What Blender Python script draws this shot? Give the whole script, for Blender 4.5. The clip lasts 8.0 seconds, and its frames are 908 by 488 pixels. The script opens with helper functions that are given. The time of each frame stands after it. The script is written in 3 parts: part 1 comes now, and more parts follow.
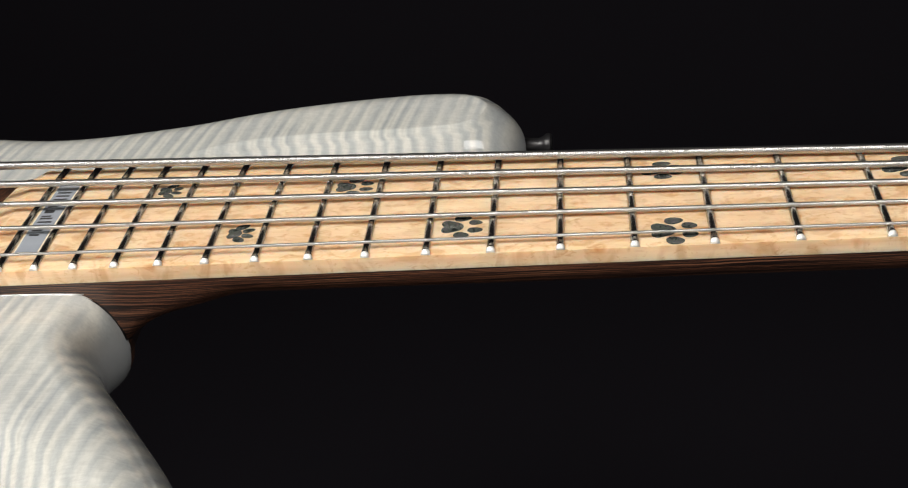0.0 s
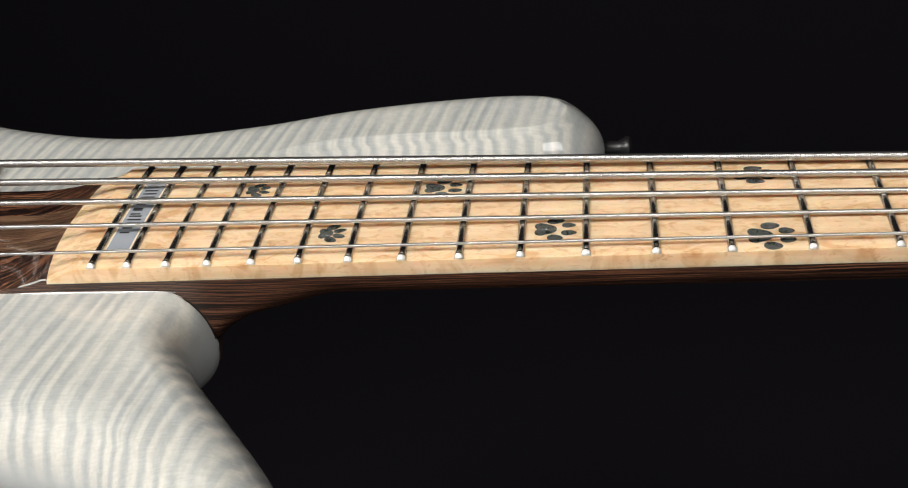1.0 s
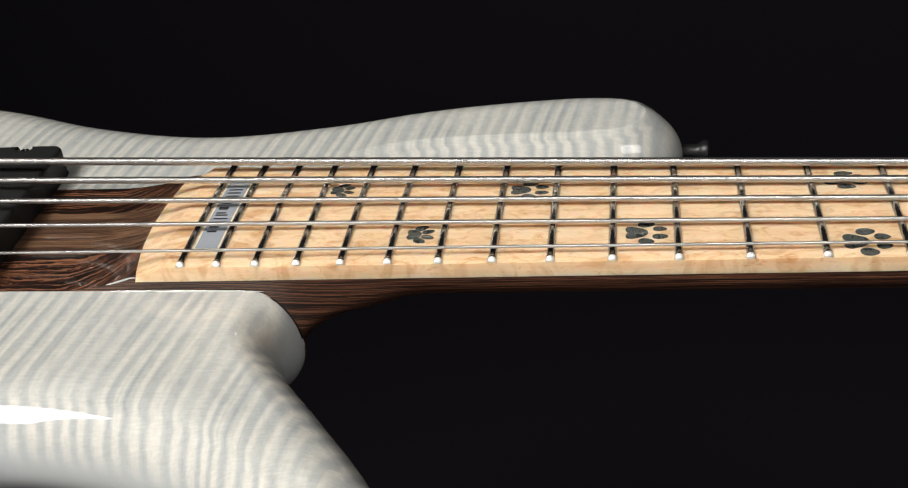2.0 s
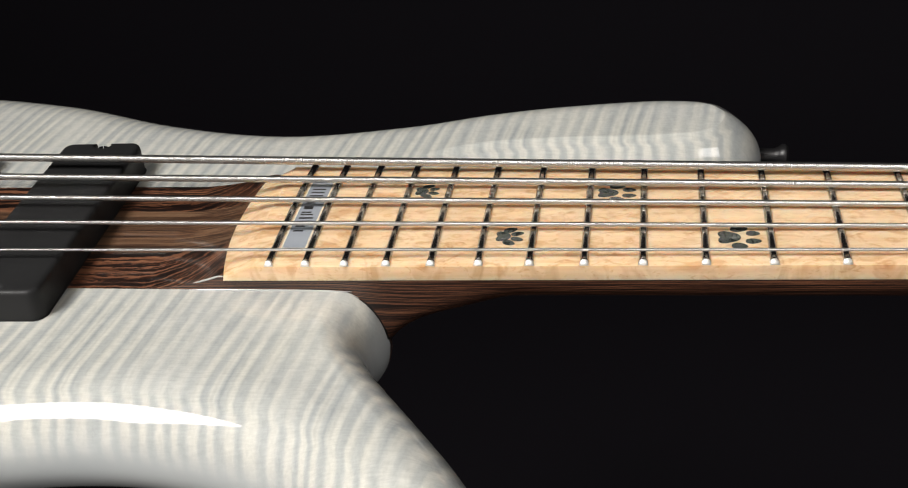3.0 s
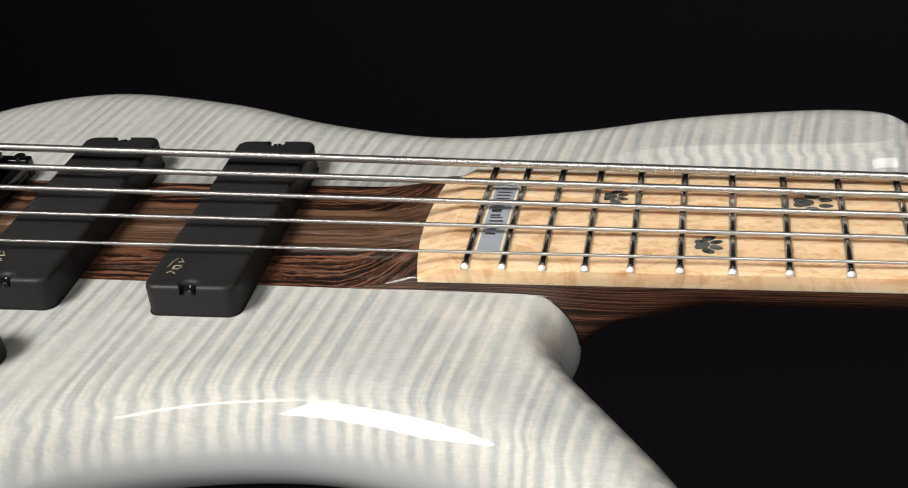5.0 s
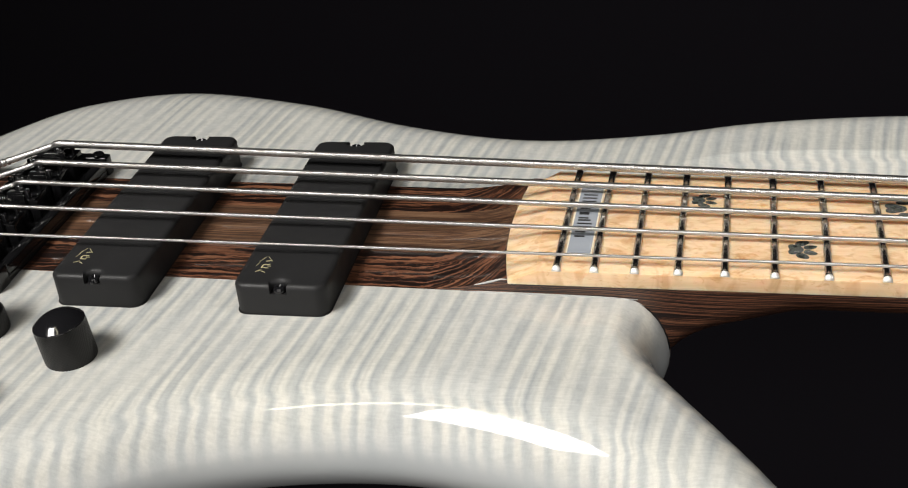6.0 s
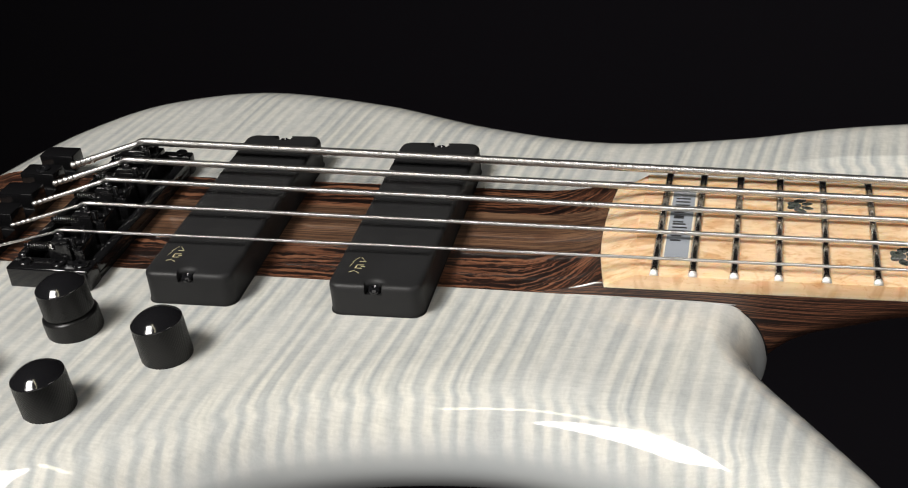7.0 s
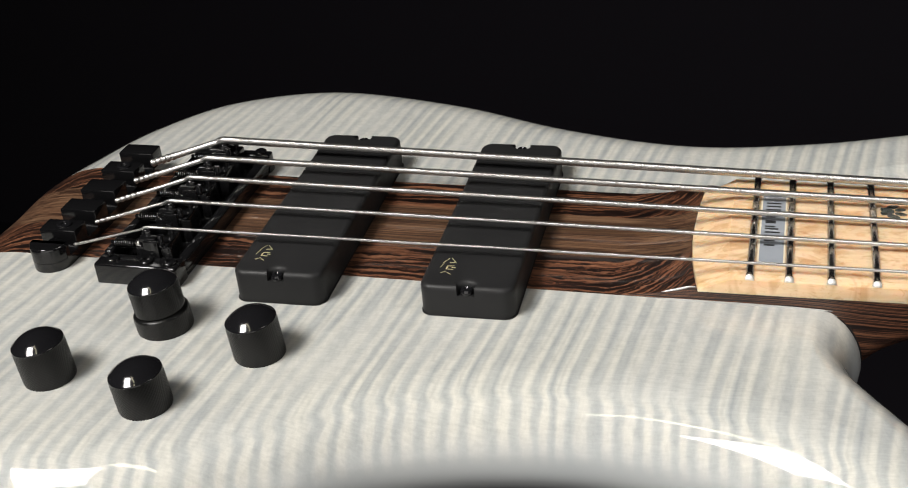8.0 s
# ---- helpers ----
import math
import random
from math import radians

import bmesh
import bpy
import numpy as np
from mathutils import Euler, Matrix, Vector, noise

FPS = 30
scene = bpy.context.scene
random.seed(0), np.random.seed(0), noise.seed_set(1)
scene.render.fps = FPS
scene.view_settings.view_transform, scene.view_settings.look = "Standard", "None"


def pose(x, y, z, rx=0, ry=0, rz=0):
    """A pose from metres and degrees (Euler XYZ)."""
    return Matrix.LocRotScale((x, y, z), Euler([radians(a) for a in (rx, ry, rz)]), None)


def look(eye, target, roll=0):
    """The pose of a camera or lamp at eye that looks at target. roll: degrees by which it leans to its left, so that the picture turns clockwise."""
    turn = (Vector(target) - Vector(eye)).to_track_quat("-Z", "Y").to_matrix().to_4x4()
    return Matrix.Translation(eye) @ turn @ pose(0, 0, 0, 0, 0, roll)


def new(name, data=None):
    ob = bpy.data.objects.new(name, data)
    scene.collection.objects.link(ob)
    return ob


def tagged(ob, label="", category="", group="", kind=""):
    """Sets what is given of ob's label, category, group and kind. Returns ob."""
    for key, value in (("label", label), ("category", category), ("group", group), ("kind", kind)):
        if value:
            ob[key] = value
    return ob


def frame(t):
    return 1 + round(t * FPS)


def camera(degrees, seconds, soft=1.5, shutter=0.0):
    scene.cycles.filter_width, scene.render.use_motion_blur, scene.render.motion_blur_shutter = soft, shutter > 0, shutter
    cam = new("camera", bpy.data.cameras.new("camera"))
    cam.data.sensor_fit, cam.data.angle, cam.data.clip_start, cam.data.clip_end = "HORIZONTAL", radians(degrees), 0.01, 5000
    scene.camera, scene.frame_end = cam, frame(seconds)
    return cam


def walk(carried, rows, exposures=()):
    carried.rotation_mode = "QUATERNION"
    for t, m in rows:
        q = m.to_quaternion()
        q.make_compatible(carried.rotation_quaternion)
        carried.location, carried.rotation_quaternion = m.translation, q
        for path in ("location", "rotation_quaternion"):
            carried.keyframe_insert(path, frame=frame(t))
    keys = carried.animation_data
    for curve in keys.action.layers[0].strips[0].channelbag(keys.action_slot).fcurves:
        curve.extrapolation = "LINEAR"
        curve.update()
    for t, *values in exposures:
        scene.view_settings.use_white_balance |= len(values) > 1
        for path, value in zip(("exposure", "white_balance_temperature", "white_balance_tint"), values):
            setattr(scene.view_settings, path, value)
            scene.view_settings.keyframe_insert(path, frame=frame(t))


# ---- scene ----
cam = camera(40.54, 8.0, soft=1.1)
PATH = [
    (0, (0.41587, -0.37305, 0.21625), (0.30937, 0.46969, -0.31143), -5.583),
    (0.5, (0.40498, -0.37291, 0.21794), (0.28889, 0.46789, -0.31081), -5.646),
    (1, (0.39145, -0.37386, 0.21768), (0.26823, 0.46808, -0.30763), -5.485),
    (1.5, (0.38110, -0.37447, 0.21829), (0.24611, 0.46661, -0.30551), -5.602),
    (3, (0.34554, -0.37606, 0.22025), (0.18666, 0.46252, -0.30084), -5.438),
    (3.5, (0.33539, -0.37755, 0.22043), (0.16347, 0.46031, -0.29768), -5.559),
    (4, (0.32186, -0.37886, 0.22159), (0.14154, 0.45757, -0.29596), -5.464),
    (4.5, (0.31023, -0.38032, 0.22224), (0.11860, 0.45471, -0.29351), -5.530),
    (5, (0.29596, -0.38128, 0.22419), (0.09631, 0.45083, -0.29325), -5.460),
    (6.5, (0.26011, -0.38784, 0.22491), (0.03552, 0.44221, -0.28555), -5.304),
    (7, (0.24778, -0.38909, 0.22568), (0.01209, 0.43810, -0.28442), -5.354),
    (7.5, (0.23524, -0.39132, 0.22652), (-0.00776, 0.43421, -0.28285), -5.278),
    (8, (0.22311, -0.39399, 0.22717), (-0.02821, 0.42989, -0.28084), -5.193),
]
walk(cam, [(t, look(eye, target, roll)) for t, eye, target, roll in PATH])

# ---- light: soft studio lamps and an added front fill in a black room ----
world = bpy.data.worlds.new("studio")
scene.world = world
world.use_nodes = True
world.node_tree.nodes["Background"].inputs[0].default_value = (0.006, 0.006, 0.007, 1)
world.node_tree.nodes["Background"].inputs[1].default_value = 1.0


def area_lamp(name, place, sx, sy, watts, colour, spread=180):
    data = bpy.data.lights.new(name, "AREA")
    data.shape, data.size, data.size_y = "RECTANGLE", sx, sy
    data.energy, data.color, data.spread = watts, colour, radians(spread)
    ob = new(name, data)
    ob.matrix_world = place
    return ob


area_lamp("key_softbox", look((-0.627, -0.808, 1.464), (0.40, -0.05, 0.0), -34), 0.75, 0.560, 13.6, (1.0, 0.97, 0.935), 95)
area_lamp("warm_strip_lamp", look((-0.18, -0.52, 1.40), (0.19, -0.10, 0.0), -10), 0.57, 0.050, 1.15, (1.0, 0.92, 0.66))
area_lamp("side_softbox", look((1.01, -0.25, 0.83), (0.37, 0.08, 0.0), -35), 0.58, 0.20, 3.0, (1.0, 0.97, 0.945))
# broad unseen fill, added to brighten the board's edge and the neck side
area_lamp("front_fill", look((0.30, -2.30, 0.50), (0.25, 0.0, 0.0)), 3.0, 1.7, 21.0, (1.0, 0.955, 0.91))
scene.view_settings.exposure = 0.0


# ---- materials ----
def material(name, colour=(0.5, 0.5, 0.5), rough=0.5, metal=0.0, spec=0.5, coat=0.0):
    m = bpy.data.materials.new(name)
    m.use_nodes = True
    b = m.node_tree.nodes["Principled BSDF"]
    b.inputs["Base Color"].default_value = (*colour, 1)
    b.inputs["Roughness"].default_value = rough
    b.inputs["Metallic"].default_value = metal
    b.inputs["Specular IOR Level"].default_value = spec
    b.inputs["Coat Weight"].default_value = coat
    b.inputs["Coat Roughness"].default_value = 0.02
    return m, m.node_tree.nodes, m.node_tree.links, b


def coords(n, l, scale, turn=0.0, tilt=0.0):
    tc, spin, mp = n.new("ShaderNodeTexCoord"), n.new("ShaderNodeMapping"), n.new("ShaderNodeMapping")
    spin.inputs["Rotation"].default_value = (0, radians(tilt), radians(turn))
    mp.inputs["Scale"].default_value = scale
    l.new(tc.outputs["Object"], spin.inputs["Vector"])
    l.new(spin.outputs["Vector"], mp.inputs["Vector"])
    return mp.outputs["Vector"]


def noise_tex(n, l, vec, scale=1.0, detail=3.0, rough=0.5, distortion=0.0):
    t = n.new("ShaderNodeTexNoise")
    t.inputs["Scale"].default_value = scale
    t.inputs["Detail"].default_value = detail
    t.inputs["Roughness"].default_value = rough
    t.inputs["Distortion"].default_value = distortion
    l.new(vec, t.inputs["Vector"])
    return t.outputs["Fac"]


def ramp(n, l, fac, stops):
    r = n.new("ShaderNodeValToRGB")
    e = r.color_ramp.elements
    while len(e) < len(stops):
        e.new(0.5)
    for el, (p, c) in zip(e, stops):
        el.position, el.color = p, (*c, 1)
    l.new(fac, r.inputs["Fac"])
    return r.outputs["Color"]


def mix(n, l, a, b, fac, mode="MIX"):
    m = n.new("ShaderNodeMix")
    m.data_type, m.blend_type = "RGBA", mode
    for sock, v in ((m.inputs["Factor"], fac), (m.inputs["A"], a), (m.inputs["B"], b)):
        if isinstance(v, (int, float)):
            sock.default_value = v
        elif isinstance(v, tuple):
            sock.default_value = (*v, 1)
        else:
            l.new(v, sock)
    return m.outputs["Result"]


def bump(n, l, b, height, strength, distance):
    u = n.new("ShaderNodeBump")
    u.inputs["Strength"].default_value, u.inputs["Distance"].default_value = strength, distance
    l.new(height, u.inputs["Height"])
    l.new(u.outputs["Normal"], b.inputs["Normal"])


def math_node(n, l, op, *values):
    m = n.new("ShaderNodeMath")
    m.operation = op
    for sock, v in zip(m.inputs, values):
        if isinstance(v, (int, float)):
            sock.default_value = v
        else:
            l.new(v, sock)
    return m.outputs[0]


def span(n, l, value, lo, hi):
    """0 below lo, 1 above hi, smooth between them."""
    r = n.new("ShaderNodeMapRange")
    r.interpolation_type = "SMOOTHSTEP"
    r.inputs["From Min"].default_value, r.inputs["From Max"].default_value = lo, hi
    l.new(value, r.inputs["Value"])
    return r.outputs["Result"]


def split(n, l, vec):
    sep = n.new("ShaderNodeSeparateXYZ")
    l.new(vec, sep.inputs[0])
    return sep.outputs[0], sep.outputs[1], sep.outputs[2]


def joined(n, l, *values):
    comb = n.new("ShaderNodeCombineXYZ")
    for sock, v in zip(comb.inputs, values):
        if isinstance(v, (int, float)):
            sock.default_value = v
        else:
            l.new(v, sock)
    return comb.outputs[0]


def flame_maple():
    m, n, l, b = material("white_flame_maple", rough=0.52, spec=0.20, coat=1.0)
    x, y, _ = split(n, l, coords(n, l, (1, 1, 1), 7, 9))
    z0 = split(n, l, coords(n, l, (1, 1, 1)))[2]
    deep = span(n, l, z0, -0.0152, -0.0130)
    carved = math_node(n, l, "SUBTRACT", 1.0, deep)
    ragged = noise_tex(n, l, coords(n, l, (260, 90, 90)), 1.0, 2.0, 0.6)
    # the figure jumps sideways where the carve cuts into deeper wood
    xj = math_node(n, l, "SUBTRACT", x, math_node(n, l, "MULTIPLY", carved, math_node(n, l, "MULTIPLY_ADD", ragged, 0.0022, 0.0008)))

    def stripes(sx, sy, distortion):
        w = n.new("ShaderNodeTexWave")
        w.wave_type, w.bands_direction = "BANDS", "X"
        w.inputs["Scale"].default_value = 1.0
        w.inputs["Distortion"].default_value = distortion
        w.inputs["Detail"].default_value, w.inputs["Detail Scale"].default_value = 1.2, 1.0
        l.new(joined(n, l, math_node(n, l, "MULTIPLY", xj, sx), math_node(n, l, "MULTIPLY", y, sy), 0.0), w.inputs["Vector"])
        return w.outputs["Fac"]
    flames = stripes(50, 7, 5.6)
    ribs = stripes(108, 13, 5.5)
    where = noise_tex(n, l, coords(n, l, (38, 15, 18), 7), 1.0, 2.0, 0.5, 0.4)
    speckle = noise_tex(n, l, coords(n, l, (420, 190, 200)), 1.0, 3.0, 0.65, 0.4)
    fine = noise_tex(n, l, coords(n, l, (190, 1300, 700)), 1.0, 3.0, 0.65)
    cloud = noise_tex(n, l, coords(n, l, (16, 26, 20)), 1.0, 3.0, 0.5)
    col = ramp(n, l, flames, [(0.0, (0.462, 0.475, 0.467)), (0.35, (0.532, 0.535, 0.514)), (0.72, (0.640, 0.628, 0.578)), (1.0, (0.675, 0.656, 0.598))])
    thin = ramp(n, l, ribs, [(0.0, (0.84, 0.855, 0.86)), (0.5, (0.955, 0.96, 0.955)), (1.0, (1, 1, 0.99))])
    much = math_node(n, l, "MULTIPLY", ramp(n, l, where, [(0.35, (0.2, 0.2, 0.2)), (0.65, (0.9, 0.9, 0.9))]), math_node(n, l, "MULTIPLY_ADD", deep, 0.75, 0.25))
    col = mix(n, l, col, thin, much, "MULTIPLY")
    calm = math_node(n, l, "MULTIPLY", ramp(n, l, where, [(0.36, (0.6, 0.6, 0.6)), (0.58, (0.05, 0.05, 0.05))]), deep)
    col = mix(n, l, col, (0.605, 0.600, 0.562), calm)
    col = mix(n, l, col, ramp(n, l, speckle, [(0.32, (0.82, 0.83, 0.84)), (0.62, (1, 1, 1))]), 0.7, "MULTIPLY")
    col = mix(n, l, col, ramp(n, l, fine, [(0.3, (0.74, 0.74, 0.75)), (0.66, (1, 1, 1))]), 0.45, "MULTIPLY")
    col = mix(n, l, col, ramp(n, l, cloud, [(0.35, (0.86, 0.875, 0.89)), (0.7, (1, 1, 0.97))]), 0.65, "MULTIPLY")
    # plain wood below the figured top, greyed to carry the side walls' shade
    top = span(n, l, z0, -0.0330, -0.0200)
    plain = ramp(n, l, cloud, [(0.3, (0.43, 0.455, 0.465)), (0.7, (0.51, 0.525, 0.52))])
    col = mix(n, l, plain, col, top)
    l.new(col, b.inputs["Base Color"])
    return m


def wenge(name="wenge", coat=0.5):
    """Three laminations: flat-sawn at both sides, straight fine grain between them."""
    m, n, l, b = material(name, rough=0.42, coat=coat)
    b.inputs["Coat Roughness"].default_value = 0.05
    x, y, z = split(n, l, coords(n, l, (1, 1, 1)))
    warp = noise_tex(n, l, coords(n, l, (13, 55, 30)), 1.0, 2.0, 0.5)
    shake = noise_tex(n, l, coords(n, l, (130, 420, 300)), 1.0, 2.0, 0.6)
    # flat-sawn: rings lie nearly level, so that the rising neck cuts them into contour lines
    ring = math_node(n, l, "MULTIPLY_ADD", y, -0.20, z)
    ring = math_node(n, l, "MULTIPLY_ADD", warp, 0.0022, ring)
    ring = math_node(n, l, "MULTIPLY_ADD", shake, 0.00075, ring)
    lines = noise_tex(n, l, joined(n, l, math_node(n, l, "MULTIPLY", x, 14.0), math_node(n, l, "MULTIPLY", ring, 3300.0), math_node(n, l, "MULTIPLY", y, 30.0)), 1.0, 3.0, 0.6)
    flat = ramp(n, l, lines, [(0.44, (0.010, 0.005, 0.004)), (0.505, (0.024, 0.010, 0.007)), (0.545, (0.170, 0.070, 0.036)), (0.67, (0.275, 0.135, 0.075))])
    straight = math_node(n, l, "MULTIPLY_ADD", warp, 0.006, y)
    thin = noise_tex(n, l, joined(n, l, math_node(n, l, "MULTIPLY", x, 9.0), math_node(n, l, "MULTIPLY", straight, 1500.0), math_node(n, l, "MULTIPLY", z, 420.0)), 1.0, 4.0, 0.7)
    fine = ramp(n, l, thin, [(0.36, (0.012, 0.007, 0.005)), (0.46, (0.070, 0.034, 0.021)), (0.54, (0.185, 0.105, 0.060)), (0.70, (0.290, 0.185, 0.110))])
    inner = math_node(n, l, "MULTIPLY", math_node(n, l, "GREATER_THAN", y, -0.0098), math_node(n, l, "LESS_THAN", y, 0.0203))
    col = mix(n, l, flat, fine, inner)
    tone = noise_tex(n, l, coords(n, l, (10, 90, 50)), 1.0, 2.0, 0.5)
    pores = noise_tex(n, l, coords(n, l, (170, 2600, 2000)), 1.0, 2.0, 0.6)
    col = mix(n, l, col, ramp(n, l, tone, [(0.3, (0.55, 0.5, 0.48)), (0.7, (1.1, 0.98, 0.90))]), 0.7, "MULTIPLY")
    col = mix(n, l, col, ramp(n, l, pores, [(0.35, (0.5, 0.5, 0.5)), (0.6, (1, 1, 1))]), 0.5, "MULTIPLY")
    l.new(col, b.inputs["Base Color"])
    bump(n, l, b, lines, 0.12, 0.0003)
    return m


def birdseye():
    m, n, l, b = material("birdseye_maple", rough=0.38, coat=0.35)
    b.inputs["Coat Roughness"].default_value = 0.15
    grain = noise_tex(n, l, coords(n, l, (22, 420, 300)), 1.0, 3.0, 0.55, 0.3)
    eyes = n.new("ShaderNodeTexVoronoi")
    eyes.inputs["Scale"].default_value = 1.0
    l.new(coords(n, l, (90, 135, 30)), eyes.inputs["Vector"])
    blot = noise_tex(n, l, coords(n, l, (85, 160, 40)), 1.0, 2.0, 0.5, 1.8)
    curl = noise_tex(n, l, coords(n, l, (150, 330, 250)), 1.0, 3.0, 0.6, 2.6)
    bands = noise_tex(n, l, coords(n, l, (60, 9, 9)), 1.0, 2.0, 0.5)
    col = ramp(n, l, grain, [(0.3, (0.73, 0.50, 0.30)), (0.52, (0.81, 0.59, 0.385)), (0.75, (0.86, 0.665, 0.46))])
    col = mix(n, l, col, ramp(n, l, blot, [(0.34, (0.72, 0.57, 0.42)), (0.50, (1, 1, 1))]), 0.65, "MULTIPLY")
    col = mix(n, l, col, ramp(n, l, curl, [(0.30, (0.80, 0.66, 0.52)), (0.43, (1, 1, 1)), (0.60, (1, 1, 1)), (0.70, (1.06, 1.05, 1.02))]), 0.75, "MULTIPLY")
    col = mix(n, l, col, ramp(n, l, bands, [(0.35, (0.93, 0.90, 0.85)), (0.65, (1.04, 1.04, 1.03))]), 0.8, "MULTIPLY")
    col = mix(n, l, col, ramp(n, l, eyes.outputs["Distance"], [(0.02, (0.74, 0.56, 0.40)), (0.07, (1, 1, 1)), (0.13, (0.82, 0.68, 0.52)), (0.24, (1, 1, 1))]), 0.75, "MULTIPLY")
    # light spreads a little way inside the pale wood
    b.inputs["Subsurface Weight"].default_value = 0.7
    b.inputs["Subsurface Radius"].default_value = (1.0, 0.7, 0.45)
    b.inputs["Subsurface Scale"].default_value = 0.0060
    l.new(col, b.inputs["Base Color"])
    return m


FLAME, WENGE, MAPLE = flame_maple(), wenge(), birdseye()
STEEL = material("polished_steel", (0.70, 0.69, 0.67), 0.16, 1.0)[0]
# paler, rougher copy of the fret metal: the ends' glint put into colour
FRETGLINT = material("fret_end_glint", (0.90, 0.89, 0.86), 0.55, 1.0)[0]
FRETM = material("fret_nickel", (0.56, 0.54, 0.51), 0.26, 1.0)[0]
WOUND = material("wound_steel", (0.46, 0.45, 0.435), 0.36, 1.0)[0]


def black_plastic():
    m, n, l, b = material("black_plastic", (0.0145, 0.0145, 0.015), 0.5, 0.0, 0.28)
    s = noise_tex(n, l, coords(n, l, (900, 900, 900)), 1.0, 3.0, 0.6)
    bump(n, l, b, s, 0.10, 0.0001)
    d = noise_tex(n, l, coords(n, l, (60, 60, 60)), 1.0, 3.0, 0.6)
    l.new(ramp(n, l, d, [(0.3, (0.44, 0.44, 0.44)), (0.7, (0.56, 0.56, 0.56))]), b.inputs["Roughness"])
    return m


PLASTIC = black_plastic()
GLOSS = material("gloss_black_metal", (0.008, 0.008, 0.009), 0.10, 0.0, 0.6)[0]
BLACKM = material("black_plated_metal", (0.006, 0.006, 0.0065), 0.13, 0.0, 0.55)[0]
GAPSHADE = material("black_gap_shade", (0.006, 0.006, 0.006), 0.6)[0]
SATIN = material("satin_black_metal", (0.013, 0.0125, 0.0135), 0.38, 0.3)[0]
GOLD = material("gold_ink", (0.80, 0.71, 0.40), 0.30, 0.3)[0]
CLOTH = material("black_cloth", (0.0104, 0.0094, 0.0118), 1.0, 0.0, 0.0)[0]


# ---- mesh helpers ----
def finish(ob, mat, smooth=True):
    if mat:
        ob.data.materials.append(mat)
    if smooth:
        for p in ob.data.polygons:
            p.use_smooth = True
    return ob


def part(name, bm, mat, parent, label="", smooth=True, sharp=None):
    me = bpy.data.meshes.new(name)
    bm.to_mesh(me)
    bm.free()
    ob = finish(new(name, me), mat, smooth)
    if sharp:
        me.set_sharp_from_angle(angle=radians(sharp))
    if parent:
        ob.parent = parent
        bpy.context.view_layer.update()
        ob.matrix_parent_inverse = parent.matrix_world.inverted()
    return tagged(ob, label)


def mesh_from(verts, faces):
    bm = bmesh.new()
    vs = [bm.verts.new(v) for v in verts]
    for f in faces:
        if len(set(f)) > 2:
            bm.faces.new([vs[i] for i in dict.fromkeys(f)])
    return bm


def loft(rings, closed=True, caps=True):
    """Faces between rings of equal length."""
    k = len(rings[0])
    verts = [v for r in rings for v in r]
    faces = []
    for i in range(len(rings) - 1):
        for j in range(k if closed else k - 1):
            a, b2 = i * k + j, i * k + (j + 1) % k
            faces.append((a, b2, b2 + k, a + k))
    if caps and closed:
        faces.append(tuple(reversed(range(k))))
        faces.append(tuple(range((len(rings) - 1) * k, len(rings) * k)))
    bm = mesh_from(verts, faces)
    bmesh.ops.recalc_face_normals(bm, faces=bm.faces[:])
    return bm


def tube(points, radius, sides=14):
    rings = []
    for i, p in enumerate(points):
        a, b2 = points[max(i - 1, 0)], points[min(i + 1, len(points) - 1)]
        d = (Vector(b2) - Vector(a)).normalized()
        u = d.cross(Vector((0, 0, 1)))
        u = u.normalized() if u.length > 1e-6 else Vector((1, 0, 0))
        v = u.cross(d)
        r = radius[i] if isinstance(radius, (list, tuple)) else radius
        rings.append([Vector(p) + r * (math.cos(t) * u + math.sin(t) * v) for t in (2 * math.pi * s / sides for s in range(sides))])
    return loft(rings)


def lathe(profile, centre, sides=48, axis="z"):
    rings = []
    for r, h in profile:
        ring = []
        for s in range(sides):
            a = 2 * math.pi * s / sides
            c, d = r * math.cos(a), r * math.sin(a)
            ring.append(Vector(centre) + Vector((c, d, h) if axis == "z" else (h, c, d)))
        rings.append(ring)
    return loft(rings)


def box(x0, x1, y0, y1, z0, z1, bevel=0.0005, seg=2):
    bm = bmesh.new()
    bmesh.ops.create_cube(bm, size=1.0)
    for v in bm.verts:
        v.co = Vector(((x0 + x1) / 2 + v.co.x * (x1 - x0), (y0 + y1) / 2 + v.co.y * (y1 - y0), (z0 + z1) / 2 + v.co.z * (z1 - z0)))
    if bevel:
        bmesh.ops.bevel(bm, geom=bm.edges[:], offset=bevel, segments=seg, affect="EDGES", profile=0.5)
    return bm


def smoothstep(a, b2, x):
    t = np.clip((x - a) / (b2 - a), 0, 1)
    return t * t * (3 - 2 * t)


# ---- the black room ----
BACK = -0.055
FLOOR = -0.80


def room_plane(name, corners, label):
    bm = mesh_from(corners, [(0, 1, 2, 3)])
    ob = part(name, bm, CLOTH, None, label, smooth=False)
    return tagged(ob, kind="structure", category="studio")


